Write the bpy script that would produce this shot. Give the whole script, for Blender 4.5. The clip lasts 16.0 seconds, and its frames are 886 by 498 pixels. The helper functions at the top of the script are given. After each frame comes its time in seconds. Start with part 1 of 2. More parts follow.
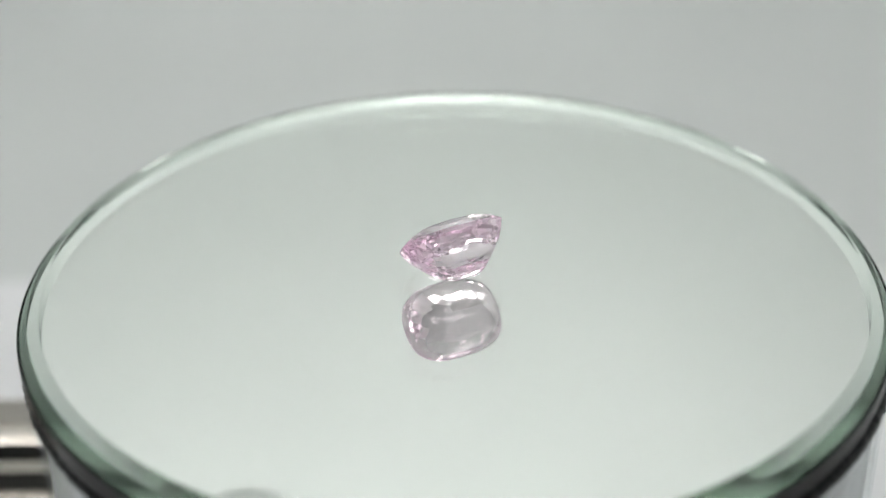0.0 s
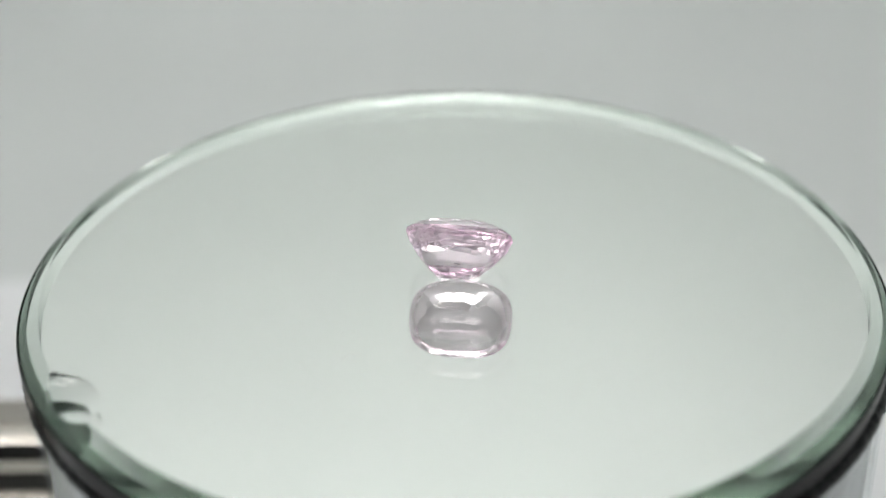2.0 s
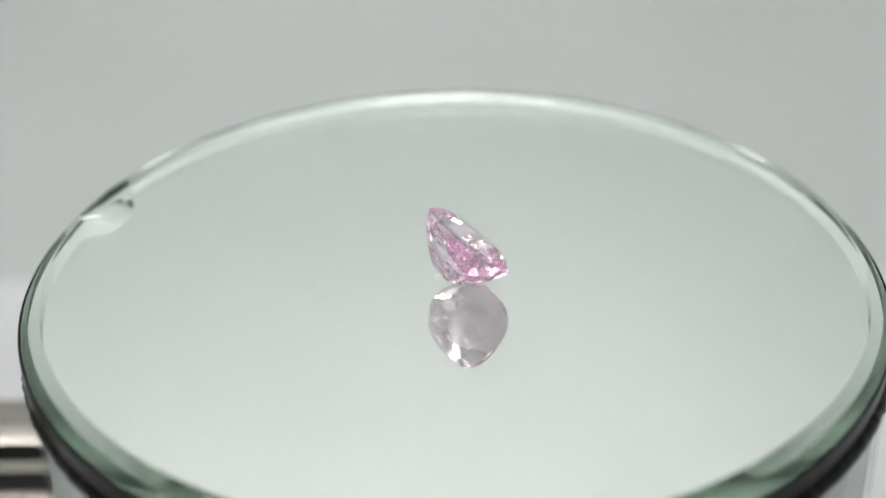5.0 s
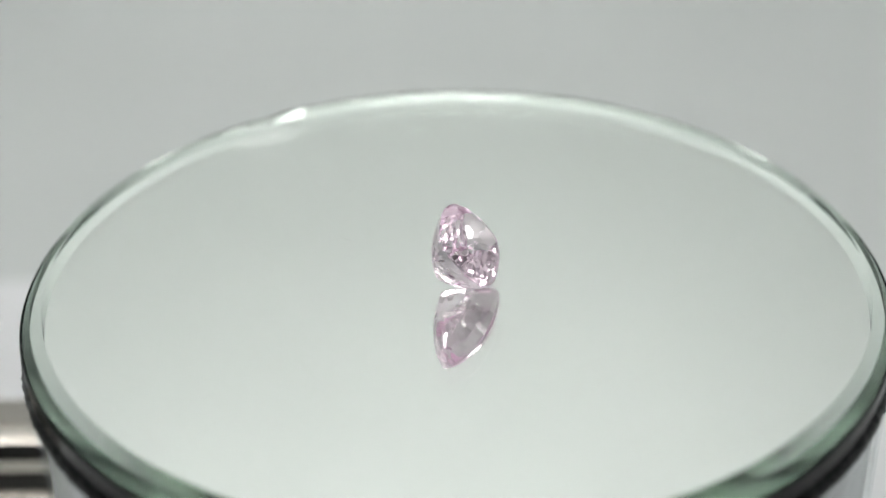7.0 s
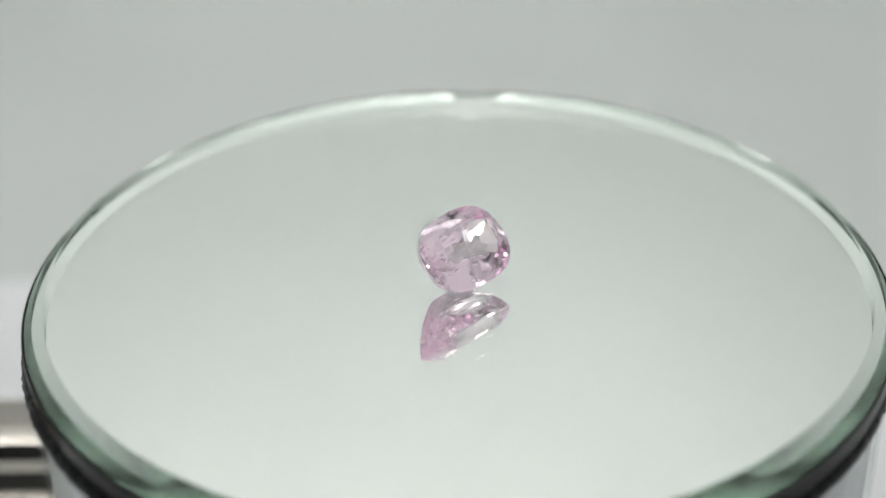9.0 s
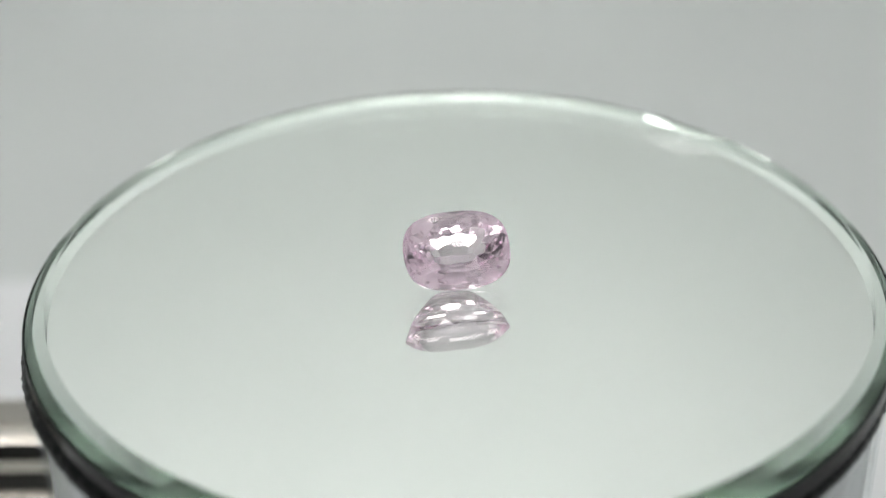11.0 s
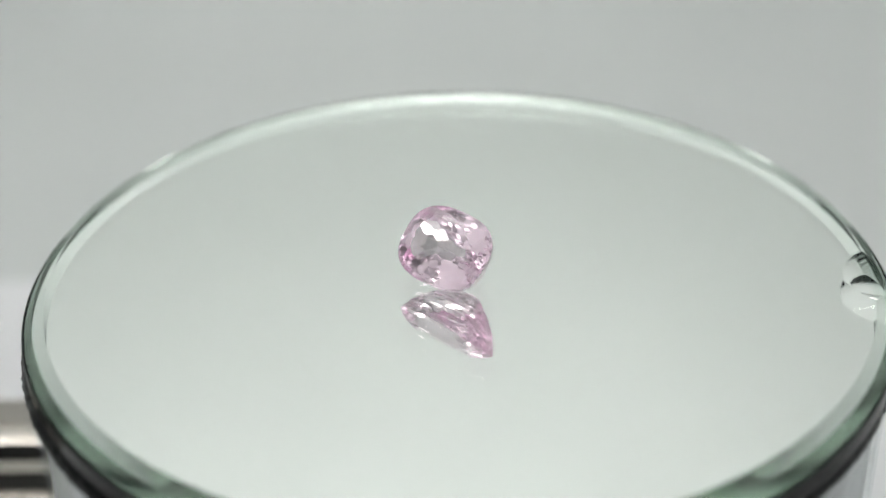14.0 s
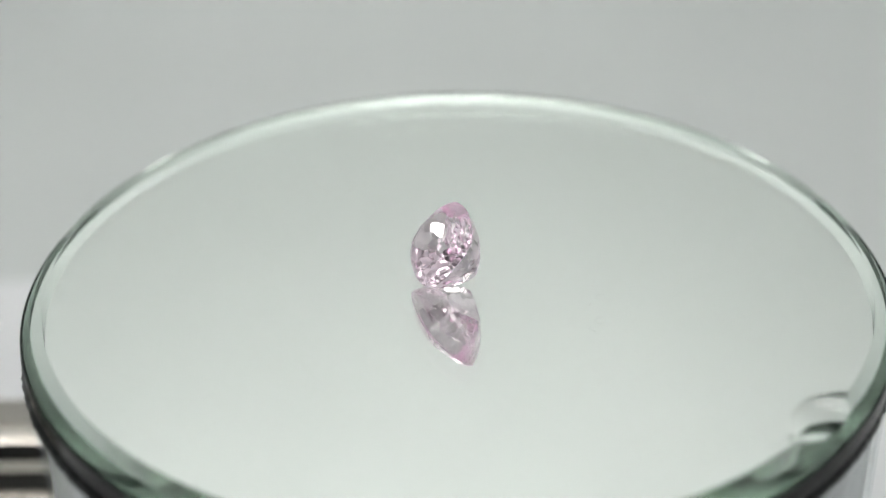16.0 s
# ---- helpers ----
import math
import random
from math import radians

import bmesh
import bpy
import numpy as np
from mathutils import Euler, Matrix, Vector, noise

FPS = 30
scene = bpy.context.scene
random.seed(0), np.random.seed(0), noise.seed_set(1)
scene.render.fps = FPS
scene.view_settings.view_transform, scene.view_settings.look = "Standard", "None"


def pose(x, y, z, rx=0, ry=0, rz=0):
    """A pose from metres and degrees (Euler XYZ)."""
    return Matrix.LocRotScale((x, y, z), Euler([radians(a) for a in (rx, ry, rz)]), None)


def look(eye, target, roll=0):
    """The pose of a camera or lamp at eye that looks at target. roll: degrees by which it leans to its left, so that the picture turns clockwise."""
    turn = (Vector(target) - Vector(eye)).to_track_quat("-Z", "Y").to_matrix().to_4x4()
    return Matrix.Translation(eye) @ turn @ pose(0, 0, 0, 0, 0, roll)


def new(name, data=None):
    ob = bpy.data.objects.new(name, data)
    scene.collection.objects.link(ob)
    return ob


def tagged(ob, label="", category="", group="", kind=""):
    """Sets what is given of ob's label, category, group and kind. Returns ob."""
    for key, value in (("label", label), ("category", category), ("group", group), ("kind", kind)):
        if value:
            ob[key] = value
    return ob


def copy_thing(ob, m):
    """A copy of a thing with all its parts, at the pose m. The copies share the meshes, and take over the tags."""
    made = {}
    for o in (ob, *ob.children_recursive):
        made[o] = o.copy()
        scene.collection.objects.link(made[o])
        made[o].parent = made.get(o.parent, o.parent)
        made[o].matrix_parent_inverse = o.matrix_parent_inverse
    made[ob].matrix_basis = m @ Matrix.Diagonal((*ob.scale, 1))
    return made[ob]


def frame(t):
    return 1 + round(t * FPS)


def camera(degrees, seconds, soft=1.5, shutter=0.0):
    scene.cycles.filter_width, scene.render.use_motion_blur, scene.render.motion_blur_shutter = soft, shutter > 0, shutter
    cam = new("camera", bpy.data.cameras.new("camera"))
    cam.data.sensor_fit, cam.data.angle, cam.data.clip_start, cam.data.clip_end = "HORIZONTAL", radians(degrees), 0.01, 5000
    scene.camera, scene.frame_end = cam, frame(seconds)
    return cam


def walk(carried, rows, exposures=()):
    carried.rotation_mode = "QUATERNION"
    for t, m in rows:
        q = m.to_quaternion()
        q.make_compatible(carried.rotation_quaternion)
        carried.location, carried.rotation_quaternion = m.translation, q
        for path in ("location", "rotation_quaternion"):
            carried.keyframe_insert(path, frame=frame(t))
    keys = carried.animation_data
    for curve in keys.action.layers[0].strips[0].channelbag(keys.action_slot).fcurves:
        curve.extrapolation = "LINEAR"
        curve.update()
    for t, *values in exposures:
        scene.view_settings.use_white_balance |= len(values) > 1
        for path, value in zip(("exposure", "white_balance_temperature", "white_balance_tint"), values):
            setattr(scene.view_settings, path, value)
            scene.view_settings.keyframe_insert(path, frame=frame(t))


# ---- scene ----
# Metres. The turning axis of the mirror is the z axis; the mirror's face is at z = 0.
EYE = (0.0, -0.18057, 0.11020)
AIM = (-0.0015, 0.0014, 0.0021)
ROLL = -1.0
cam = camera(27.65, 16.0)
walk(cam, [(0.0, look(EYE, AIM, ROLL)), (16.0, look(EYE, AIM, ROLL))], [(0.0, 0.0), (16.0, 0.0)])
cam.data.dof.use_dof = True
cam.data.dof.focus_distance = 0.208
cam.data.dof.aperture_fstop = 10.5

scene.cycles.max_bounces, scene.cycles.transmission_bounces, scene.cycles.glossy_bounces = 32, 32, 32
SPIN = 17.8            # degrees a second, clockwise from above
TABLE = -0.060         # height of the table top

# ---- light ----
world = bpy.data.worlds.new("world")
scene.world = world
world.use_nodes = True
world.node_tree.nodes["Background"].inputs[0].default_value = (0.8, 0.9, 1.0, 1)
world.node_tree.nodes["Background"].inputs[1].default_value = 0.05
# strength of the added strips, which are never in view
ADDED_LAMP_POWER = 7.0


# ---- materials ----
def mat(name):
    m = bpy.data.materials.new(name)
    m.use_nodes = True
    nt = m.node_tree
    return m, nt, nt.nodes["Principled BSDF"], nt.nodes["Material Output"]


def coords(nt, scale):
    tc = nt.nodes.new("ShaderNodeTexCoord")
    mp = nt.nodes.new("ShaderNodeMapping")
    mp.inputs["Scale"].default_value = scale
    nt.links.new(tc.outputs["Object"], mp.inputs["Vector"])
    return mp.outputs["Vector"]


def noisy(nt, vec, scale, detail=4.0):
    n = nt.nodes.new("ShaderNodeTexNoise")
    n.inputs["Scale"].default_value = scale
    n.inputs["Detail"].default_value = detail
    nt.links.new(vec, n.inputs["Vector"])
    return n.outputs["Fac"]


def ramp(nt, fac, stops):
    r = nt.nodes.new("ShaderNodeValToRGB")
    while len(r.color_ramp.elements) < len(stops):
        r.color_ramp.elements.new(0.5)
    for el, (pos, col) in zip(r.color_ramp.elements, stops):
        el.position, el.color = pos, (*col, 1)
    nt.links.new(fac, r.inputs["Fac"])
    return r.outputs["Color"]


def bumped(nt, fac, strength, distance, target):
    b = nt.nodes.new("ShaderNodeBump")
    b.inputs["Strength"].default_value = strength
    b.inputs["Distance"].default_value = distance
    nt.links.new(fac, b.inputs["Height"])
    nt.links.new(b.outputs["Normal"], target)


def painted(name, c1, c2, scale, rough, bump=0.0, stretch=(1, 1, 1), metal=0.0, dist=0.0003):
    m, nt, p, _ = mat(name)
    vec = coords(nt, stretch)
    f1 = noisy(nt, vec, scale)
    col = ramp(nt, f1, [(0.3, c1), (0.7, c2)])
    nt.links.new(col, p.inputs["Base Color"])
    p.inputs["Roughness"].default_value = rough
    p.inputs["Metallic"].default_value = metal
    if bump:
        bumped(nt, noisy(nt, vec, scale * 9), bump, dist, p.inputs["Normal"])
    return m


def clear(name, colour, ior, rough=0.0):
    m, nt, p, out = mat(name)
    g = nt.nodes.new("ShaderNodeBsdfGlass")
    g.inputs["Color"].default_value = (*colour, 1)
    g.inputs["IOR"].default_value = ior
    g.inputs["Roughness"].default_value = rough
    nt.links.new(g.outputs[0], out.inputs["Surface"])
    nt.nodes.remove(p)
    return m


def glowing(name, colour, strength):
    m, nt, p, out = mat(name)
    e = nt.nodes.new("ShaderNodeEmission")
    e.inputs[0].default_value = (*colour, 1)
    e.inputs[1].default_value = strength
    nt.links.new(e.outputs[0], out.inputs["Surface"])
    nt.nodes.remove(p)
    return m


def silvered(name):
    """Silver behind glass."""
    m, nt, p, out = mat(name)
    g = nt.nodes.new("ShaderNodeBsdfGlossy")
    g.inputs["Color"].default_value = (0.93, 0.938, 0.932, 1)
    g.inputs["Roughness"].default_value = 0.0
    nt.links.new(g.outputs[0], out.inputs["Surface"])
    nt.nodes.remove(p)
    return m


M_GLASS = clear("plate_glass", (0.978, 0.992, 0.979), 1.52)


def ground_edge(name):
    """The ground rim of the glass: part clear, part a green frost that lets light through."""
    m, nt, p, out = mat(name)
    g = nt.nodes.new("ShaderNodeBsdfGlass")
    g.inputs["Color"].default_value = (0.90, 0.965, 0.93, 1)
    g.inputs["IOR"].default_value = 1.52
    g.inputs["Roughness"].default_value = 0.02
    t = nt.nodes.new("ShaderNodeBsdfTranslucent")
    # streaks round the rim, in colour and bump, stand in for inner reflections
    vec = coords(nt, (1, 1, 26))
    streaks = noisy(nt, vec, 130)
    col = ramp(nt, streaks, [(0.35, (0.20, 0.36, 0.28)), (0.65, (0.44, 0.62, 0.52))])
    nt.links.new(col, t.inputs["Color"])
    bumped(nt, streaks, 0.2, 0.00005, g.inputs["Normal"])
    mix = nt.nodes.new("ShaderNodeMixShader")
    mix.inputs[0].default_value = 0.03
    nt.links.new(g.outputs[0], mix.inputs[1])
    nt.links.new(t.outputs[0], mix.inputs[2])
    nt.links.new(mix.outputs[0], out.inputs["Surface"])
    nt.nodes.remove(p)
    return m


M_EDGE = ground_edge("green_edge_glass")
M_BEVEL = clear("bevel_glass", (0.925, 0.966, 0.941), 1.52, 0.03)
M_SILVER = silvered("silvering")
M_GEM = clear("pink_gem", (0.994, 0.943, 0.979), 1.70)
M_RUBBER = painted("black_rubber", (0.004, 0.005, 0.005), (0.009, 0.010, 0.0095), 400, 0.30, 0.4)
M_RUBBER.node_tree.nodes["Principled BSDF"].inputs["Specular IOR Level"].default_value = 0.08
M_GASKET = painted("grey_black_rubber", (0.006, 0.007, 0.0065), (0.011, 0.012, 0.0115), 200, 0.15)
M_GASKET.node_tree.nodes["Principled BSDF"].inputs["Specular IOR Level"].default_value = 0.1
# upright streaks in the colour stand in for reflections in the clear sleeve
M_BODY = painted("white_plastic", (0.60, 0.62, 0.63), (0.76, 0.77, 0.79), 380, 0.22, 0.2, (1, 1, 0.05))


def film(name):
    """Thin clear plastic: light passes straight, with a gloss on top."""
    m, nt, p, out = mat(name)
    t = nt.nodes.new("ShaderNodeBsdfTransparent")
    t.inputs["Color"].default_value = (0.96, 0.97, 0.97, 1)
    g = nt.nodes.new("ShaderNodeBsdfGlossy")
    g.inputs["Roughness"].default_value = 0.06
    mix = nt.nodes.new("ShaderNodeMixShader")
    mix.inputs[0].default_value = 0.07
    nt.links.new(t.outputs[0], mix.inputs[1])
    nt.links.new(g.outputs[0], mix.inputs[2])
    nt.links.new(mix.outputs[0], out.inputs["Surface"])
    nt.nodes.remove(p)
    return m


M_FILM = film("clear_film")
M_TABLE = painted("white_table", (0.78, 0.79, 0.81), (0.83, 0.84, 0.86), 12, 0.5, 0.1)
M_PAPER = painted("grey_paper", (0.635, 0.665, 0.66), (0.675, 0.705, 0.70), 6, 0.9, 0.05)
M_WALL = painted("white_fabric", (0.76, 0.78, 0.77), (0.80, 0.82, 0.81), 8, 0.9, 0.1)
M_ADDED_DARK = painted("added_dark_wall", (0.10, 0.10, 0.10), (0.16, 0.16, 0.16), 3, 0.9)
M_STEEL = painted("polished_steel", (0.50, 0.475, 0.43), (0.60, 0.575, 0.53), 90, 0.16, 0.02, (1, 12, 12), 1.0)
M_DARK = painted("dark_metal", (0.03, 0.028, 0.025), (0.05, 0.047, 0.04), 60, 0.4)
M_ADDED_LAMP = glowing("added_diffuser", (1.0, 0.972, 0.955), ADDED_LAMP_POWER)
M_LINT = painted("grey_lint", (0.36, 0.36, 0.36), (0.46, 0.46, 0.45), 300, 0.9)


# ---- mesh helpers ----
def mesh_object(name, bm, materials, parent=None, label="", smooth=False):
    me = bpy.data.meshes.new(name)
    if smooth:
        for f in bm.faces:
            f.smooth = True
    bm.to_mesh(me)
    bm.free()
    for m in materials if isinstance(materials, (list, tuple)) else [materials]:
        me.materials.append(m)
    ob = new(name, me)
    if parent:
        ob.parent = parent
    if label:
        tagged(ob, label)
    return ob


part = mesh_object


def empty(name, m):
    ob = new(name)
    ob.empty_display_size = 0.01
    ob.matrix_basis = m
    return ob


def box(x0, x1, y0, y1, z0, z1, bevel=0.0, steps=2):
    bm = bmesh.new()
    bmesh.ops.create_cube(bm, size=1)
    for v in bm.verts:
        v.co = ((x0 + x1) / 2 + v.co.x * (x1 - x0), (y0 + y1) / 2 + v.co.y * (y1 - y0), (z0 + z1) / 2 + v.co.z * (z1 - z0))
    if bevel:
        bmesh.ops.bevel(bm, geom=bm.edges[:], offset=bevel, segments=steps, affect="EDGES", profile=0.5)
    return bm


def lathe(profile, segments=192, closed=False, jitter=None):
    """A surface of revolution from (radius, height) pairs."""
    bm = bmesh.new()
    rings = []
    for r, z in profile:
        ring = []
        for k in range(segments):
            a = 2 * math.pi * k / segments
            rr, zz = (r, z) if jitter is None else jitter(r, z, a)
            ring.append(bm.verts.new((rr * math.cos(a), rr * math.sin(a), zz)))
        rings.append(ring)
    pairs = list(zip(rings, rings[1:])) + ([(rings[-1], rings[0])] if closed else [])
    for a, b in pairs:
        for k in range(segments):
            bm.faces.new((a[k], a[(k + 1) % segments], b[(k + 1) % segments], b[k]))
    if not closed:
        bm.faces.new(rings[0][::-1])
        bm.faces.new(rings[-1])
    bmesh.ops.recalc_face_normals(bm, faces=bm.faces[:])
    return bm


# ---- the setting ----
def setting():
    tagged(mesh_object("table_top", box(-0.379, 0.379, -0.40, 0.108, TABLE - 0.04, TABLE, 0.016, 8), M_TABLE),
           "plain white matt table top under the turntable", "table top", kind="structure")
    # the sheet lies on behind the table's edge and sweeps up at the back
    bm = bmesh.new()
    prof = [(0.100, TABLE - 0.022)]
    prof += [(0.12 + 0.02 * k, TABLE - 0.022) for k in range(9)]
    for k in range(1, 13):
        a = math.pi / 2 * k / 12
        prof.append((0.28 + 0.14 * math.sin(a), TABLE - 0.022 + 0.14 * (1 - math.cos(a))))
    prof.append((0.42, 0.5))
    rows = [[bm.verts.new((x, y, z)) for y, z in prof] for x in (-0.379, 0.379)]
    for k in range(len(prof) - 1):
        bm.faces.new((rows[0][k], rows[1][k], rows[1][k + 1], rows[0][k + 1]))
    bmesh.ops.recalc_face_normals(bm, faces=bm.faces[:])
    bmesh.ops.solidify(bm, geom=bm.faces[:], thickness=0.001)
    tagged(mesh_object("backdrop", bm, M_PAPER, smooth=True), "pale grey paper backdrop sweeping up behind the table", "backdrop", kind="structure")
    # Unseen tent walls, roof and floor, added to bounce light onto the set.
    for name, b, m, lab in (
            ("wall_west", box(-0.40, -0.38, -0.42, 0.45, -0.1, 0.52), M_WALL, "unseen white fabric side wall of an added light tent"),
            ("wall_east", box(0.38, 0.40, -0.42, 0.45, -0.1, 0.52), M_WALL, "unseen white fabric side wall of an added light tent"),
            ("wall_north", box(-0.38, 0.38, 0.43, 0.45, -0.1, 0.52), M_WALL, "unseen white fabric back wall of an added light tent"),
            ("ceiling", box(-0.40, 0.40, -0.42, 0.45, 0.52, 0.54), M_WALL, "unseen white fabric roof of an added light tent"),
            ("floor", box(-0.40, 0.40, -0.42, 0.45, -0.12, -0.1), M_WALL, "unseen white fabric floor of an added light tent")):
        tagged(mesh_object(name, b, m), lab, name.split("_")[0], kind="structure")
    # unseen front, slotted towards a dark wall added to darken gem facets
    bm = bmesh.new()
    for x0, x1, z0, z1 in ((-0.40, -0.15, -0.1, 0.54), (0.15, 0.40, -0.1, 0.54), (-0.15, 0.15, -0.1, -0.04), (-0.15, 0.15, 0.23, 0.54)):
        b = box(x0, x1, -0.42, -0.40, z0, z1)
        me = bpy.data.meshes.new("slab")
        b.to_mesh(me)
        b.free()
        bm.from_mesh(me)
        bpy.data.meshes.remove(me)
    tagged(mesh_object("wall_south", bm, M_WALL), "unseen white fabric front of the added tent, slotted to darken gem facets", "wall", kind="structure")
    tagged(mesh_object("wall_added_dark", box(-0.62, 0.62, -0.62, -0.60, -0.1, 0.54), M_ADDED_DARK), "unseen dark wall, added to give the gem dark facets", "wall", kind="structure")


# Two unseen strips, added to brighten the backdrop, mirror rim and gem facets.
def added_strips():
    lamp = empty("added_strip", pose(-0.04, -0.10, 0.52))
    tagged(lamp, "long white light strip, unseen, added under the tent roof", "lamp", "light strips")
    part("diffuser", box(-0.32, 0.32, -0.024, 0.024, -0.030, -0.024, 0.001), M_ADDED_LAMP, lamp, "glowing white diffuser of the added strip")
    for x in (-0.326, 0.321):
        part("bracket", box(x, x + 0.005, -0.024, 0.024, -0.031, 0.0, 0.001), M_STEEL, lamp, "metal bracket of the added strip, hung from the roof")
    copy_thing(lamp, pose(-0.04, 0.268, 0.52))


# ---- the mirror ----
R_FACE, R_BEVEL, R_RIM, Z_BEVEL, Z_FOOT, Z_BACK = 0.0480, 0.0494, 0.0504, -0.00075, -0.0021, -0.0034
CHIP = radians(246.7)


def scoop(v):
    """The shell-shaped break in the rim: pushes a point of the glass down onto its bowl."""
    d = Vector((math.cos(CHIP), math.sin(CHIP), 0))
    t = Vector((-d.y, d.x, 0))
    c = d * 0.0512
    q = v - c
    a, b, h = q.dot(d) / 0.0066, q.dot(t) / 0.0064, q.z
    s = a * a + b * b
    if s >= 1:
        return v
    u = 1 - math.sqrt(s)
    arcs = 0.000012 * math.sin(60 * u) * max(0.0, 1 - 2.4 * u)
    floor_z = -0.0003 * (1 - math.exp(-u / 0.2)) - 0.0010 * u + arcs + 0.00006 * u * noise.noise(v * 260)
    return Vector((v.x, v.y, max(min(v.z, floor_z), Z_BACK + 0.0004))) if v.z > floor_z else v


def round_mirror():
    thing = empty("round_mirror", pose(0, 0, 0))
    tagged(thing, "round mirror of thick greenish glass with a chipped rim", "mirror")
    angles = []
    for k in range(720):
        a = radians(k / 2)
        n = 4 if abs((a - CHIP + math.pi) % (2 * math.pi) - math.pi) < radians(9) else 1
        angles += [a + radians(0.5 * j / n) for j in range(n)]
    prof = [(R_FACE - 0.0032 + 0.0002 * k, 0.0) for k in range(16)]
    prof += [(R_FACE + (R_BEVEL - R_FACE) * k / 12, Z_BEVEL * k / 12) for k in range(13)]
    # below the bevel the ground edge flares out to its foot
    prof += [(R_BEVEL + (R_RIM - R_BEVEL) * k / 8, Z_BEVEL + (Z_FOOT - Z_BEVEL) * k / 8) for k in range(1, 9)]
    prof += [(R_RIM, Z_BACK)]
    bm = bmesh.new()
    rings = [[bm.verts.new(scoop(Vector((r * math.cos(a), r * math.sin(a), z)))) for a in angles] for r, z in prof]
    n = len(angles)
    broken = {k for k, a in enumerate(angles) if abs((a - CHIP + math.pi) % (2 * math.pi) - math.pi) < radians(6.6)}
    for i, (a, b) in enumerate(zip(rings, rings[1:])):
        for k in range(n):
            f = bm.faces.new((a[k], b[k], b[(k + 1) % n], a[(k + 1) % n]))
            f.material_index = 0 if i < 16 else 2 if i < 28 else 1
            f.smooth = k in broken and (k + 1) % n in broken
    bm.faces.new(rings[0])
    bm.normal_update()
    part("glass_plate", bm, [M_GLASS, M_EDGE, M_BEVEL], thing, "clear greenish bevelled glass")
    bm = lathe([(R_RIM, Z_BACK), (R_RIM, Z_BACK - 0.0001)], 360)
    bm.normal_update()
    for f in bm.faces:
        f.material_index = 0 if f.normal.z > 0.9 else 1
    # a rubber band grips the lower part of the edge
    loop = [(R_RIM + 0.00004, -0.00222), (R_RIM + 0.00012, -0.00214), (R_RIM + 0.00026, -0.00220), (R_RIM + 0.00036, -0.0024), (R_RIM + 0.00036, -0.0029),
            (R_RIM + 0.00022, -0.0033), (R_RIM + 0.00030, -0.0036), (R_RIM + 0.00032, -0.0044), (R_RIM + 0.00016, -0.0050), (R_RIM + 0.00004, -0.0050)]
    part("edge_band", lathe(loop, 360, True), M_GASKET, thing, "smooth black rubber edge band", smooth=True)
    part("silver_backing", bm, [M_SILVER, M_DARK], thing, "bright silvered back sealed with dark paint")
    return thing


# ---- the gem ----
GEM_L, GEM_W = 0.0062, 0.00465


def cushion(a, s):
    """A point of the cushion outline at angle a, scaled by s: a rounded oblong."""
    p = 2 / 2.7
    c, d = math.cos(a), math.sin(a)
    return (GEM_L * s * math.copysign(abs(c) ** p, c), GEM_W * s * math.copysign(abs(d) ** p, d))


# shares of the outline and heights, from the table down to the keel
CROWN = ((0.60, 0.00138), (0.70, 0.00120), (0.81, 0.00093), (0.90, 0.00062), (0.972, 0.00029), (1.0, 0.00014))
PAVILION = ((1.0, -0.00014), (0.955, -0.00078), (0.87, -0.00165), (0.73, -0.00255), (0.61, -0.00316), (0.49, -0.00372),
            (0.37, -0.00417), (0.25, -0.00458), (0.13, -0.00486), (0.04, -0.00502))


def depth(profile, s):
    """Height at the share s of the outline, along a profile."""
    rows = sorted(profile)
    return float(np.interp(s, [r[0] for r in rows], [r[1] for r in rows]))


def gem_point(profile, a, s):
    """A point of the ideal surface: the underside draws out towards a keel along x."""
    x, y = cushion(a, s)
    z = depth(profile, s)
    if profile is PAVILION:
        x *= (s + 0.27 * (1 - s) ** 1.4) / s
        z += 0.00022 * (x / GEM_L) ** 2
    return Vector((x, y, z))


def facet_plane(profile, a, s):
    """The plane that touches the ideal surface there, as a point and an outward normal."""
    p = gem_point(profile, a, s)
    u = gem_point(profile, a + 0.12, s) - gem_point(profile, a - 0.12, s)
    v = gem_point(profile, a, min(s + 0.05, 1.0)) - gem_point(profile, a, s - 0.05)
    n = u.cross(v).normalized()
    out = Vector((p.x, p.y, 0.0))
    if n.dot(out) < 0:
        n.negate()
    return p, n


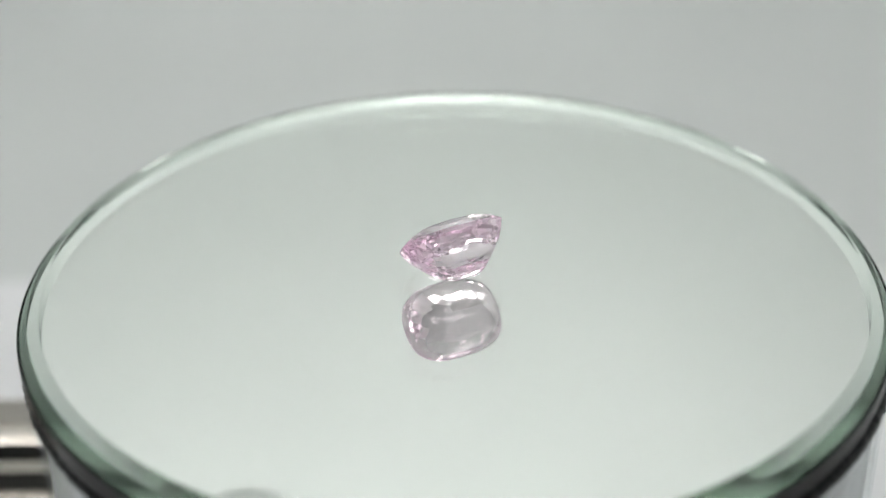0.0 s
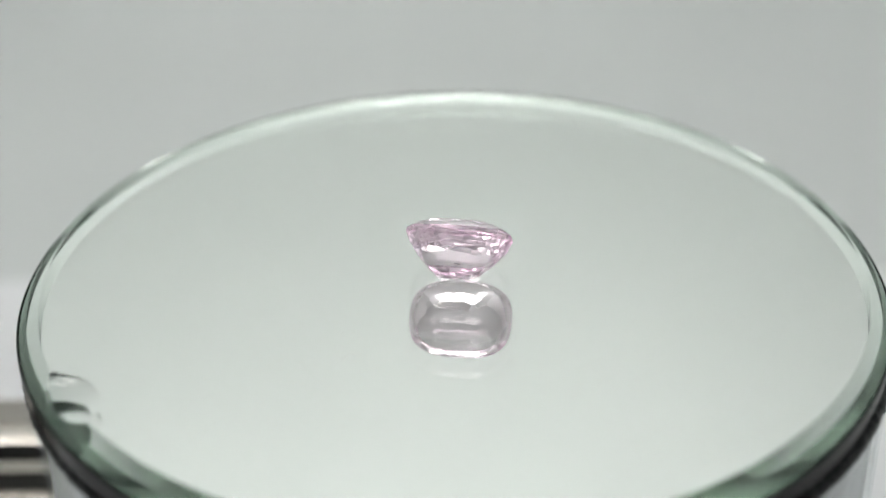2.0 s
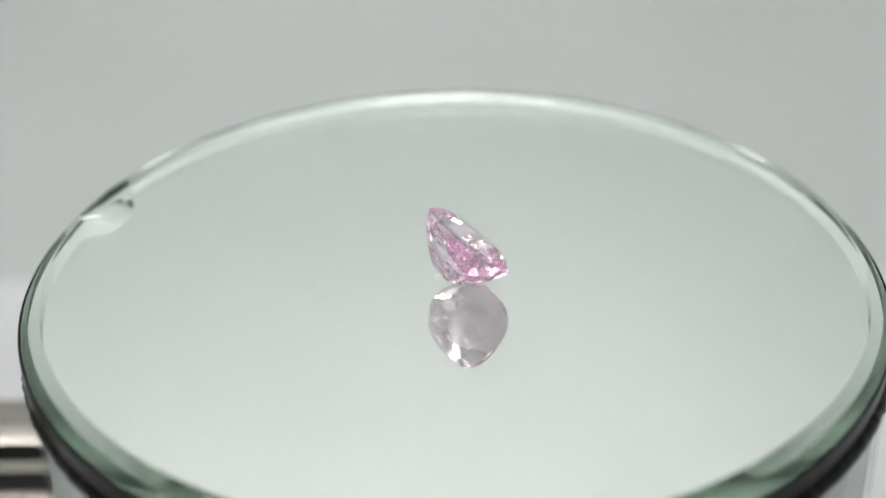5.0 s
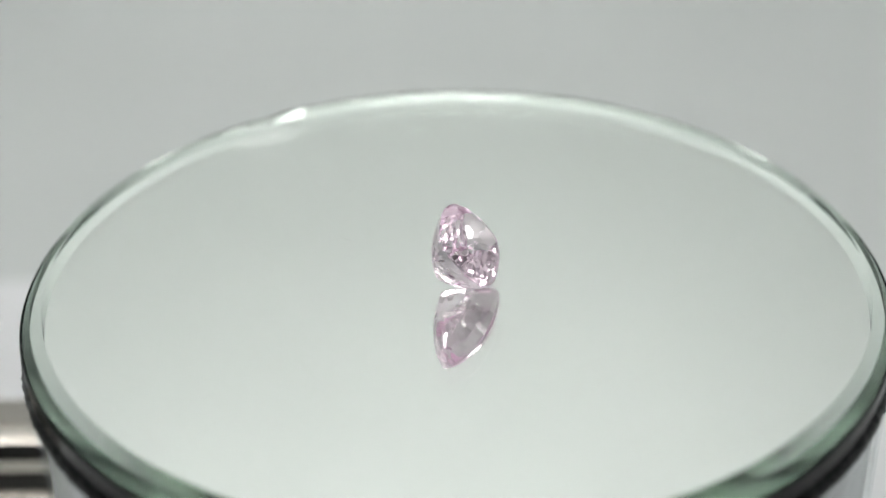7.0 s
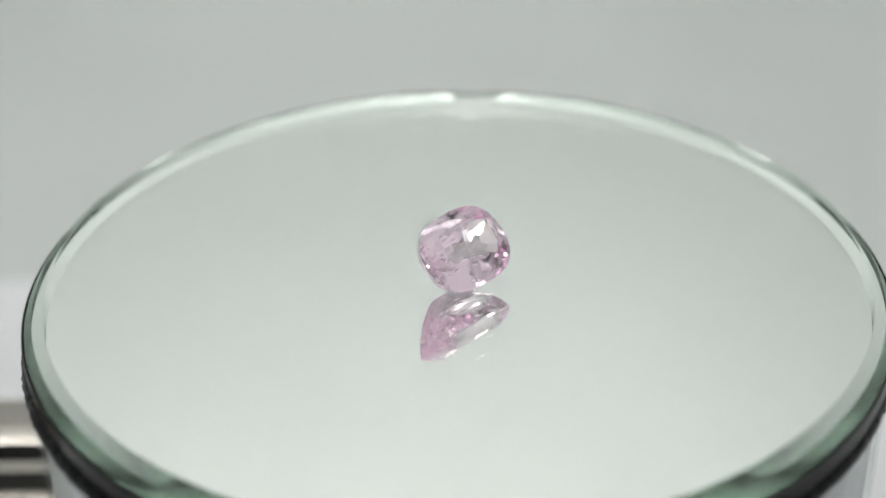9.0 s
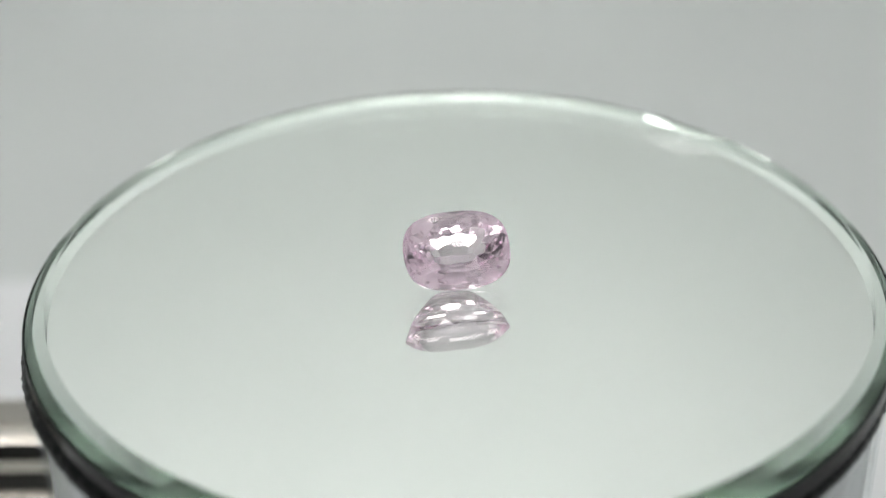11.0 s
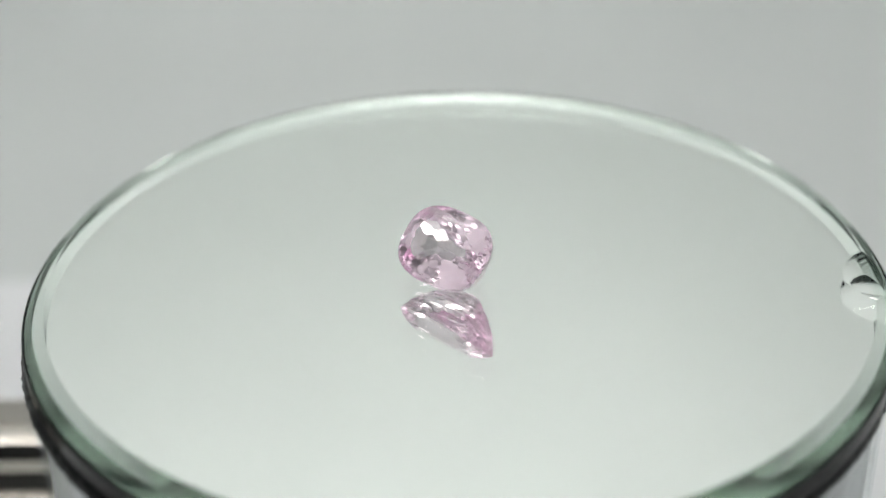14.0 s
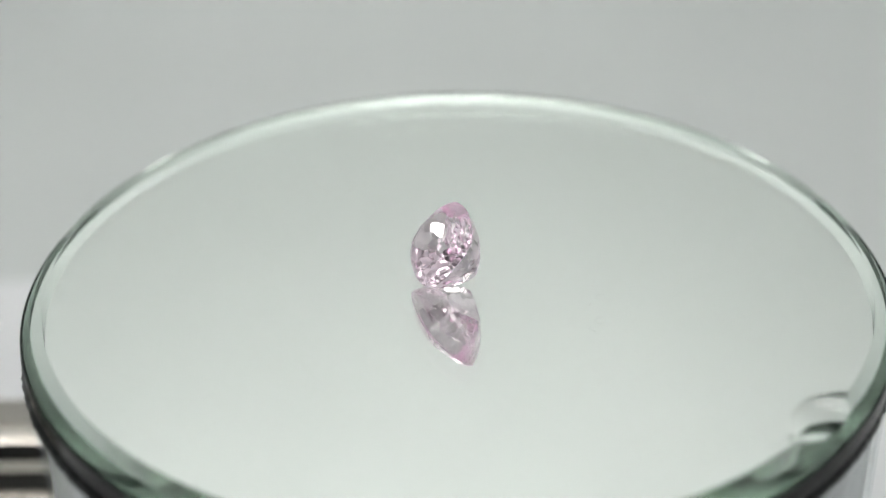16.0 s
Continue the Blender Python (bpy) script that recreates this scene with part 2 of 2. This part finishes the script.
def facet_planes():
    """Every facet of the stone, as cut on a wheel: point, normal, zone."""
    rng = random.Random(11)
    planes = [(Vector((0, 0, CROWN[0][1])), Vector((0, 0, 1)), "crown")]

    def row(profile, n, off, s, zone):
        for k in range(n):
            # even steps along the outline rather than in angle
            a = 2 * math.pi * (k + off) / n
            a += 0.10 * math.sin(2 * a) + rng.uniform(-0.025, 0.025)
            p, q = facet_plane(profile, a, s + rng.uniform(-0.014, 0.014))
            wobble = Vector((rng.uniform(-1, 1), rng.uniform(-1, 1), rng.uniform(-1, 1))) * 0.036
            planes.append((p, (q + wobble).normalized(), zone))
    row(CROWN, 16, 0.5, 0.69, "crown")
    row(CROWN, 16, 0.0, 0.82, "crown")
    row(CROWN, 32, 0.5, 0.945, "crown")
    row(PAVILION, 40, 0.5, 0.955, "pavilion")
    row(PAVILION, 22, 0.0, 0.85, "pavilion")
    row(PAVILION, 22, 0.5, 0.72, "pavilion")
    row(PAVILION, 20, 0.0, 0.58, "pavilion")
    row(PAVILION, 18, 0.5, 0.43, "pavilion")
    row(PAVILION, 12, 0.0, 0.29, "pavilion")
    row(PAVILION, 8, 0.5, 0.15, "pavilion")
    return planes


def cut_stone():
    """A block with the girdle's outline, cut down facet by facet; each face keeps its zone."""
    zones = ("crown", "girdle", "pavilion")
    bm = bmesh.new()
    rows = [[bm.verts.new((*cushion(2 * math.pi * k / 64, 1.0), z)) for k in range(64)] for z in (-0.0062, 0.002)]
    for k in range(64):
        f = bm.faces.new((rows[0][k], rows[0][(k + 1) % 64], rows[1][(k + 1) % 64], rows[1][k]))
        f.material_index = 1
    bm.faces.new(rows[0][::-1]).material_index = 2
    bm.faces.new(rows[1]).material_index = 0
    for p, n, zone in facet_planes():
        cut = bmesh.ops.bisect_plane(bm, geom=bm.verts[:] + bm.edges[:] + bm.faces[:], dist=1e-7, plane_co=p, plane_no=n, clear_outer=True)
        edges = [e for e in cut["geom_cut"] if isinstance(e, bmesh.types.BMEdge)]
        if len(edges) > 2:
            made = bmesh.ops.contextual_create(bm, geom=edges)
            for f in made["faces"]:
                f.material_index = zones.index(zone)
    bmesh.ops.remove_doubles(bm, verts=bm.verts[:], dist=4e-6)
    bmesh.ops.recalc_face_normals(bm, faces=bm.faces[:])
    return bm


def gemstone():
    thing = empty("gemstone", pose(0, 0, 0))
    tagged(thing, "pale pink transparent cushion-cut gemstone lying tilted on the mirror", "gemstone")
    whole = cut_stone()
    words = {"crown": "pink faceted crown", "girdle": "thin polished girdle", "pavilion": "clear faceted underside"}
    for k, name in enumerate(words):
        bm = whole.copy()
        bmesh.ops.delete(bm, geom=[f for f in bm.faces if f.material_index != k], context="FACES")
        for f in bm.faces:
            f.material_index = 0
        part(name, bm, M_GEM, thing, words[name])
    points = [v.co.copy() for v in whole.verts]
    whole.free()
    return thing, points


# ---- the stand ----
def turntable_stand():
    thing = empty("turntable_stand", pose(0, 0, TABLE))
    tagged(thing, "white round turntable stand with a worn black rubber rim", "turntable")

    def crinkle(r, z, a):
        w = 0.00016 * noise.noise(Vector((math.cos(a) * 40, math.sin(a) * 40, z * 30))) + 0.00022 * noise.noise(Vector((math.cos(a) * 9, math.sin(a) * 9, z * 20)))
        return (r + w, z)
    h = -TABLE
    part("drum", lathe([(0.0483, 0), (0.0486, 0.002), (0.0496, h - 0.012), (0.0496, h - 0.008), (0.0470, h - 0.006)], 240), M_BODY, thing,
         "white plastic drum", smooth=True)
    part("sleeve", lathe([(0.0495, 0.0005), (0.0500, h - 0.03), (0.0505, h - 0.0075), (0.0502, h - 0.0075), (0.0497, h - 0.03), (0.0491, 0.0005)], 300, True, crinkle), M_FILM, thing,
         "crinkled clear plastic sleeve", smooth=True)

    def worn(r, z, a):
        return (r + 0.00022 * noise.noise(Vector((math.cos(a) * 70, math.sin(a) * 70, z * 900))) + 0.0001 * noise.noise(Vector((math.cos(a) * 300, math.sin(a) * 300, z * 2500))), z)
    lower = [(0.0494 + 0.0016 * math.cos(b), h - 0.0062 + 0.0016 * math.sin(b)) for b in [2 * math.pi * k / 14 for k in range(14)]]
    part("rim", lathe(lower, 720, True, worn), M_RUBBER, thing, "worn black rubber rim", smooth=True)
    part("platter", lathe([(0.044, h - 0.007), (0.047, h - 0.0065), (0.047, h + Z_BACK - 0.0001)], 96), M_BODY, thing)


def metal_rail():
    """A ribbed metal rail leaning on the table beside the drum, its ribs running along x."""
    thing = empty("metal_rail", pose(-0.048, 0.0190, TABLE))
    tagged(thing, "ribbed polished metal rail lying on the table by the stand", "rail")
    up, back = Vector((0, 0.6, 0.8)), Vector((0, 0.8, -0.6))
    # height along the face and how far it stands out, from below upwards
    ribs = (("foot_rib", ((0.0, 0.0012), (0.0048, 0.0016), (0.0093, 0.0014), (0.0103, 0.0005))),
            ("middle_rib", ((0.0127, 0.0002), (0.0131, 0.0010), (0.0146, 0.0010), (0.0150, 0.0002))),
            ("top_rib", ((0.0170, 0.0008), (0.0172, 0.0026), (0.0178, 0.0024), (0.0198, 0.0006), (0.0208, 0.0005), (0.0230, 0.0013), (0.0235, 0.0008))))
    for name, face in ribs:
        bm = bmesh.new()
        rows = []
        for x in (-0.30, 0.0):
            pts = [up * w - back * out for w, out in face] + [up * face[-1][0] + back * 0.004, up * face[0][0] + back * 0.004]
            rows.append([bm.verts.new((x, p.y, max(p.z, 0.0))) for p in pts])
        m = len(rows[0])
        for k in range(m):
            bm.faces.new((rows[0][k], rows[1][k], rows[1][(k + 1) % m], rows[0][(k + 1) % m]))
        bm.faces.new(rows[0])
        bm.faces.new(rows[1][::-1])
        bmesh.ops.recalc_face_normals(bm, faces=bm.faces[:])
        part(name, bm, M_STEEL, thing)
    bm = box(-0.30, -0.001, 0.0, 0.0055, 0.0005, 0.0233)
    for v in bm.verts:
        p = up * v.co.z + back * (v.co.y + 0.0035)
        v.co = (v.co.x, p.y, max(p.z, 0.0))
    part("web", bm, M_DARK, thing, "dark web between the ribs")


# ---- lint and dust on the mirror ----
def lint_fibre(rad, turns, bend):
    bm = bmesh.new()
    rings = []
    for k in range(15):
        u = k / 14
        a = turns * 2 * math.pi * u
        c = Vector((rad * math.cos(a) * (1 - bend * u), rad * math.sin(a) * (1 + bend * u), 0.00005 + 0.00012 * math.sin(3 * u)))
        rings.append([bm.verts.new(c + Vector((0.00003 * math.cos(q) * math.cos(a), 0.00003 * math.cos(q) * math.sin(a), 0.00003 * math.sin(q)))) for q in (0, 1.57, 3.14, 4.71)])
    for p, q in zip(rings, rings[1:]):
        for k in range(4):
            bm.faces.new((p[k], p[(k + 1) % 4], q[(k + 1) % 4], q[k]))
    bm.faces.new(rings[0][::-1])
    bm.faces.new(rings[-1])
    return tagged(mesh_object("lint_fibre", bm, M_LINT, smooth=True), "fine curled grey fibre lying on the mirror", "lint", "lint on the mirror")


def dust_speck(size):
    bm = bmesh.new()
    bmesh.ops.create_icosphere(bm, subdivisions=1, radius=size)
    for v in bm.verts:
        v.co *= 1 + 0.4 * noise.noise(v.co * 9000)
        v.co.z = v.co.z * 0.5 + size * 0.45
    return tagged(mesh_object("dust_speck", bm, M_LINT), "tiny grey dust speck on the mirror", "dust", "dust on the mirror")


setting()
added_strips()
turntable_stand()
metal_rail()
mirror = round_mirror()
gem, GEM_POINTS = gemstone()
LINT = ((-0.00214, -0.01799, 0.0008, 0.7, 0.5), (-0.00393, -0.01718, 0.0005, 0.5, 0.2))
SPECKS = ((-0.00463, -0.01749, 9.6e-05), (-0.00469, 0.00704, 7.2e-05), (0.00137, -0.00397, 8.4e-05), (-0.00494, 0.02875, 6e-05))
lints = [(lint_fibre(r, tu, be), x, y) for x, y, r, tu, be in LINT]
specks = [(dust_speck(r), x, y) for x, y, r in SPECKS]


# ---- what moves ----
GEM_TILT, GEM_OFF, GEM_SIDE, GEM_TIME, GEM_NEAR = 45.0, 0.0016, -0.0002, 11.6, -0.0010
GEM_HEIGHT = -min((pose(0, 0, 0, GEM_TILT) @ p).z for p in GEM_POINTS)


def turned(t):
    return Matrix.Rotation(radians(-SPIN * t), 4, "Z")


def motions():
    times = [0.5 * k for k in range(33)]
    ecc = 0.00033
    off = pose(ecc * math.cos(radians(220)), ecc * math.sin(radians(220)), 0)
    walk(mirror, [(t, turned(t) @ off) for t in times])
    # the stone lies on a flank of its pavilion, its face leaning out
    lie = pose(0, 0, 0, 0, 0, SPIN * GEM_TIME) @ pose(GEM_SIDE, -GEM_OFF, GEM_HEIGHT, GEM_TILT, 0, 0)
    walk(gem, [(t, pose(0, GEM_NEAR, 0) @ turned(t) @ lie) for t in times])
    for ob, x, y in lints + specks:
        walk(ob, [(t, turned(t) @ pose(x, y, 0)) for t in times])


motions()
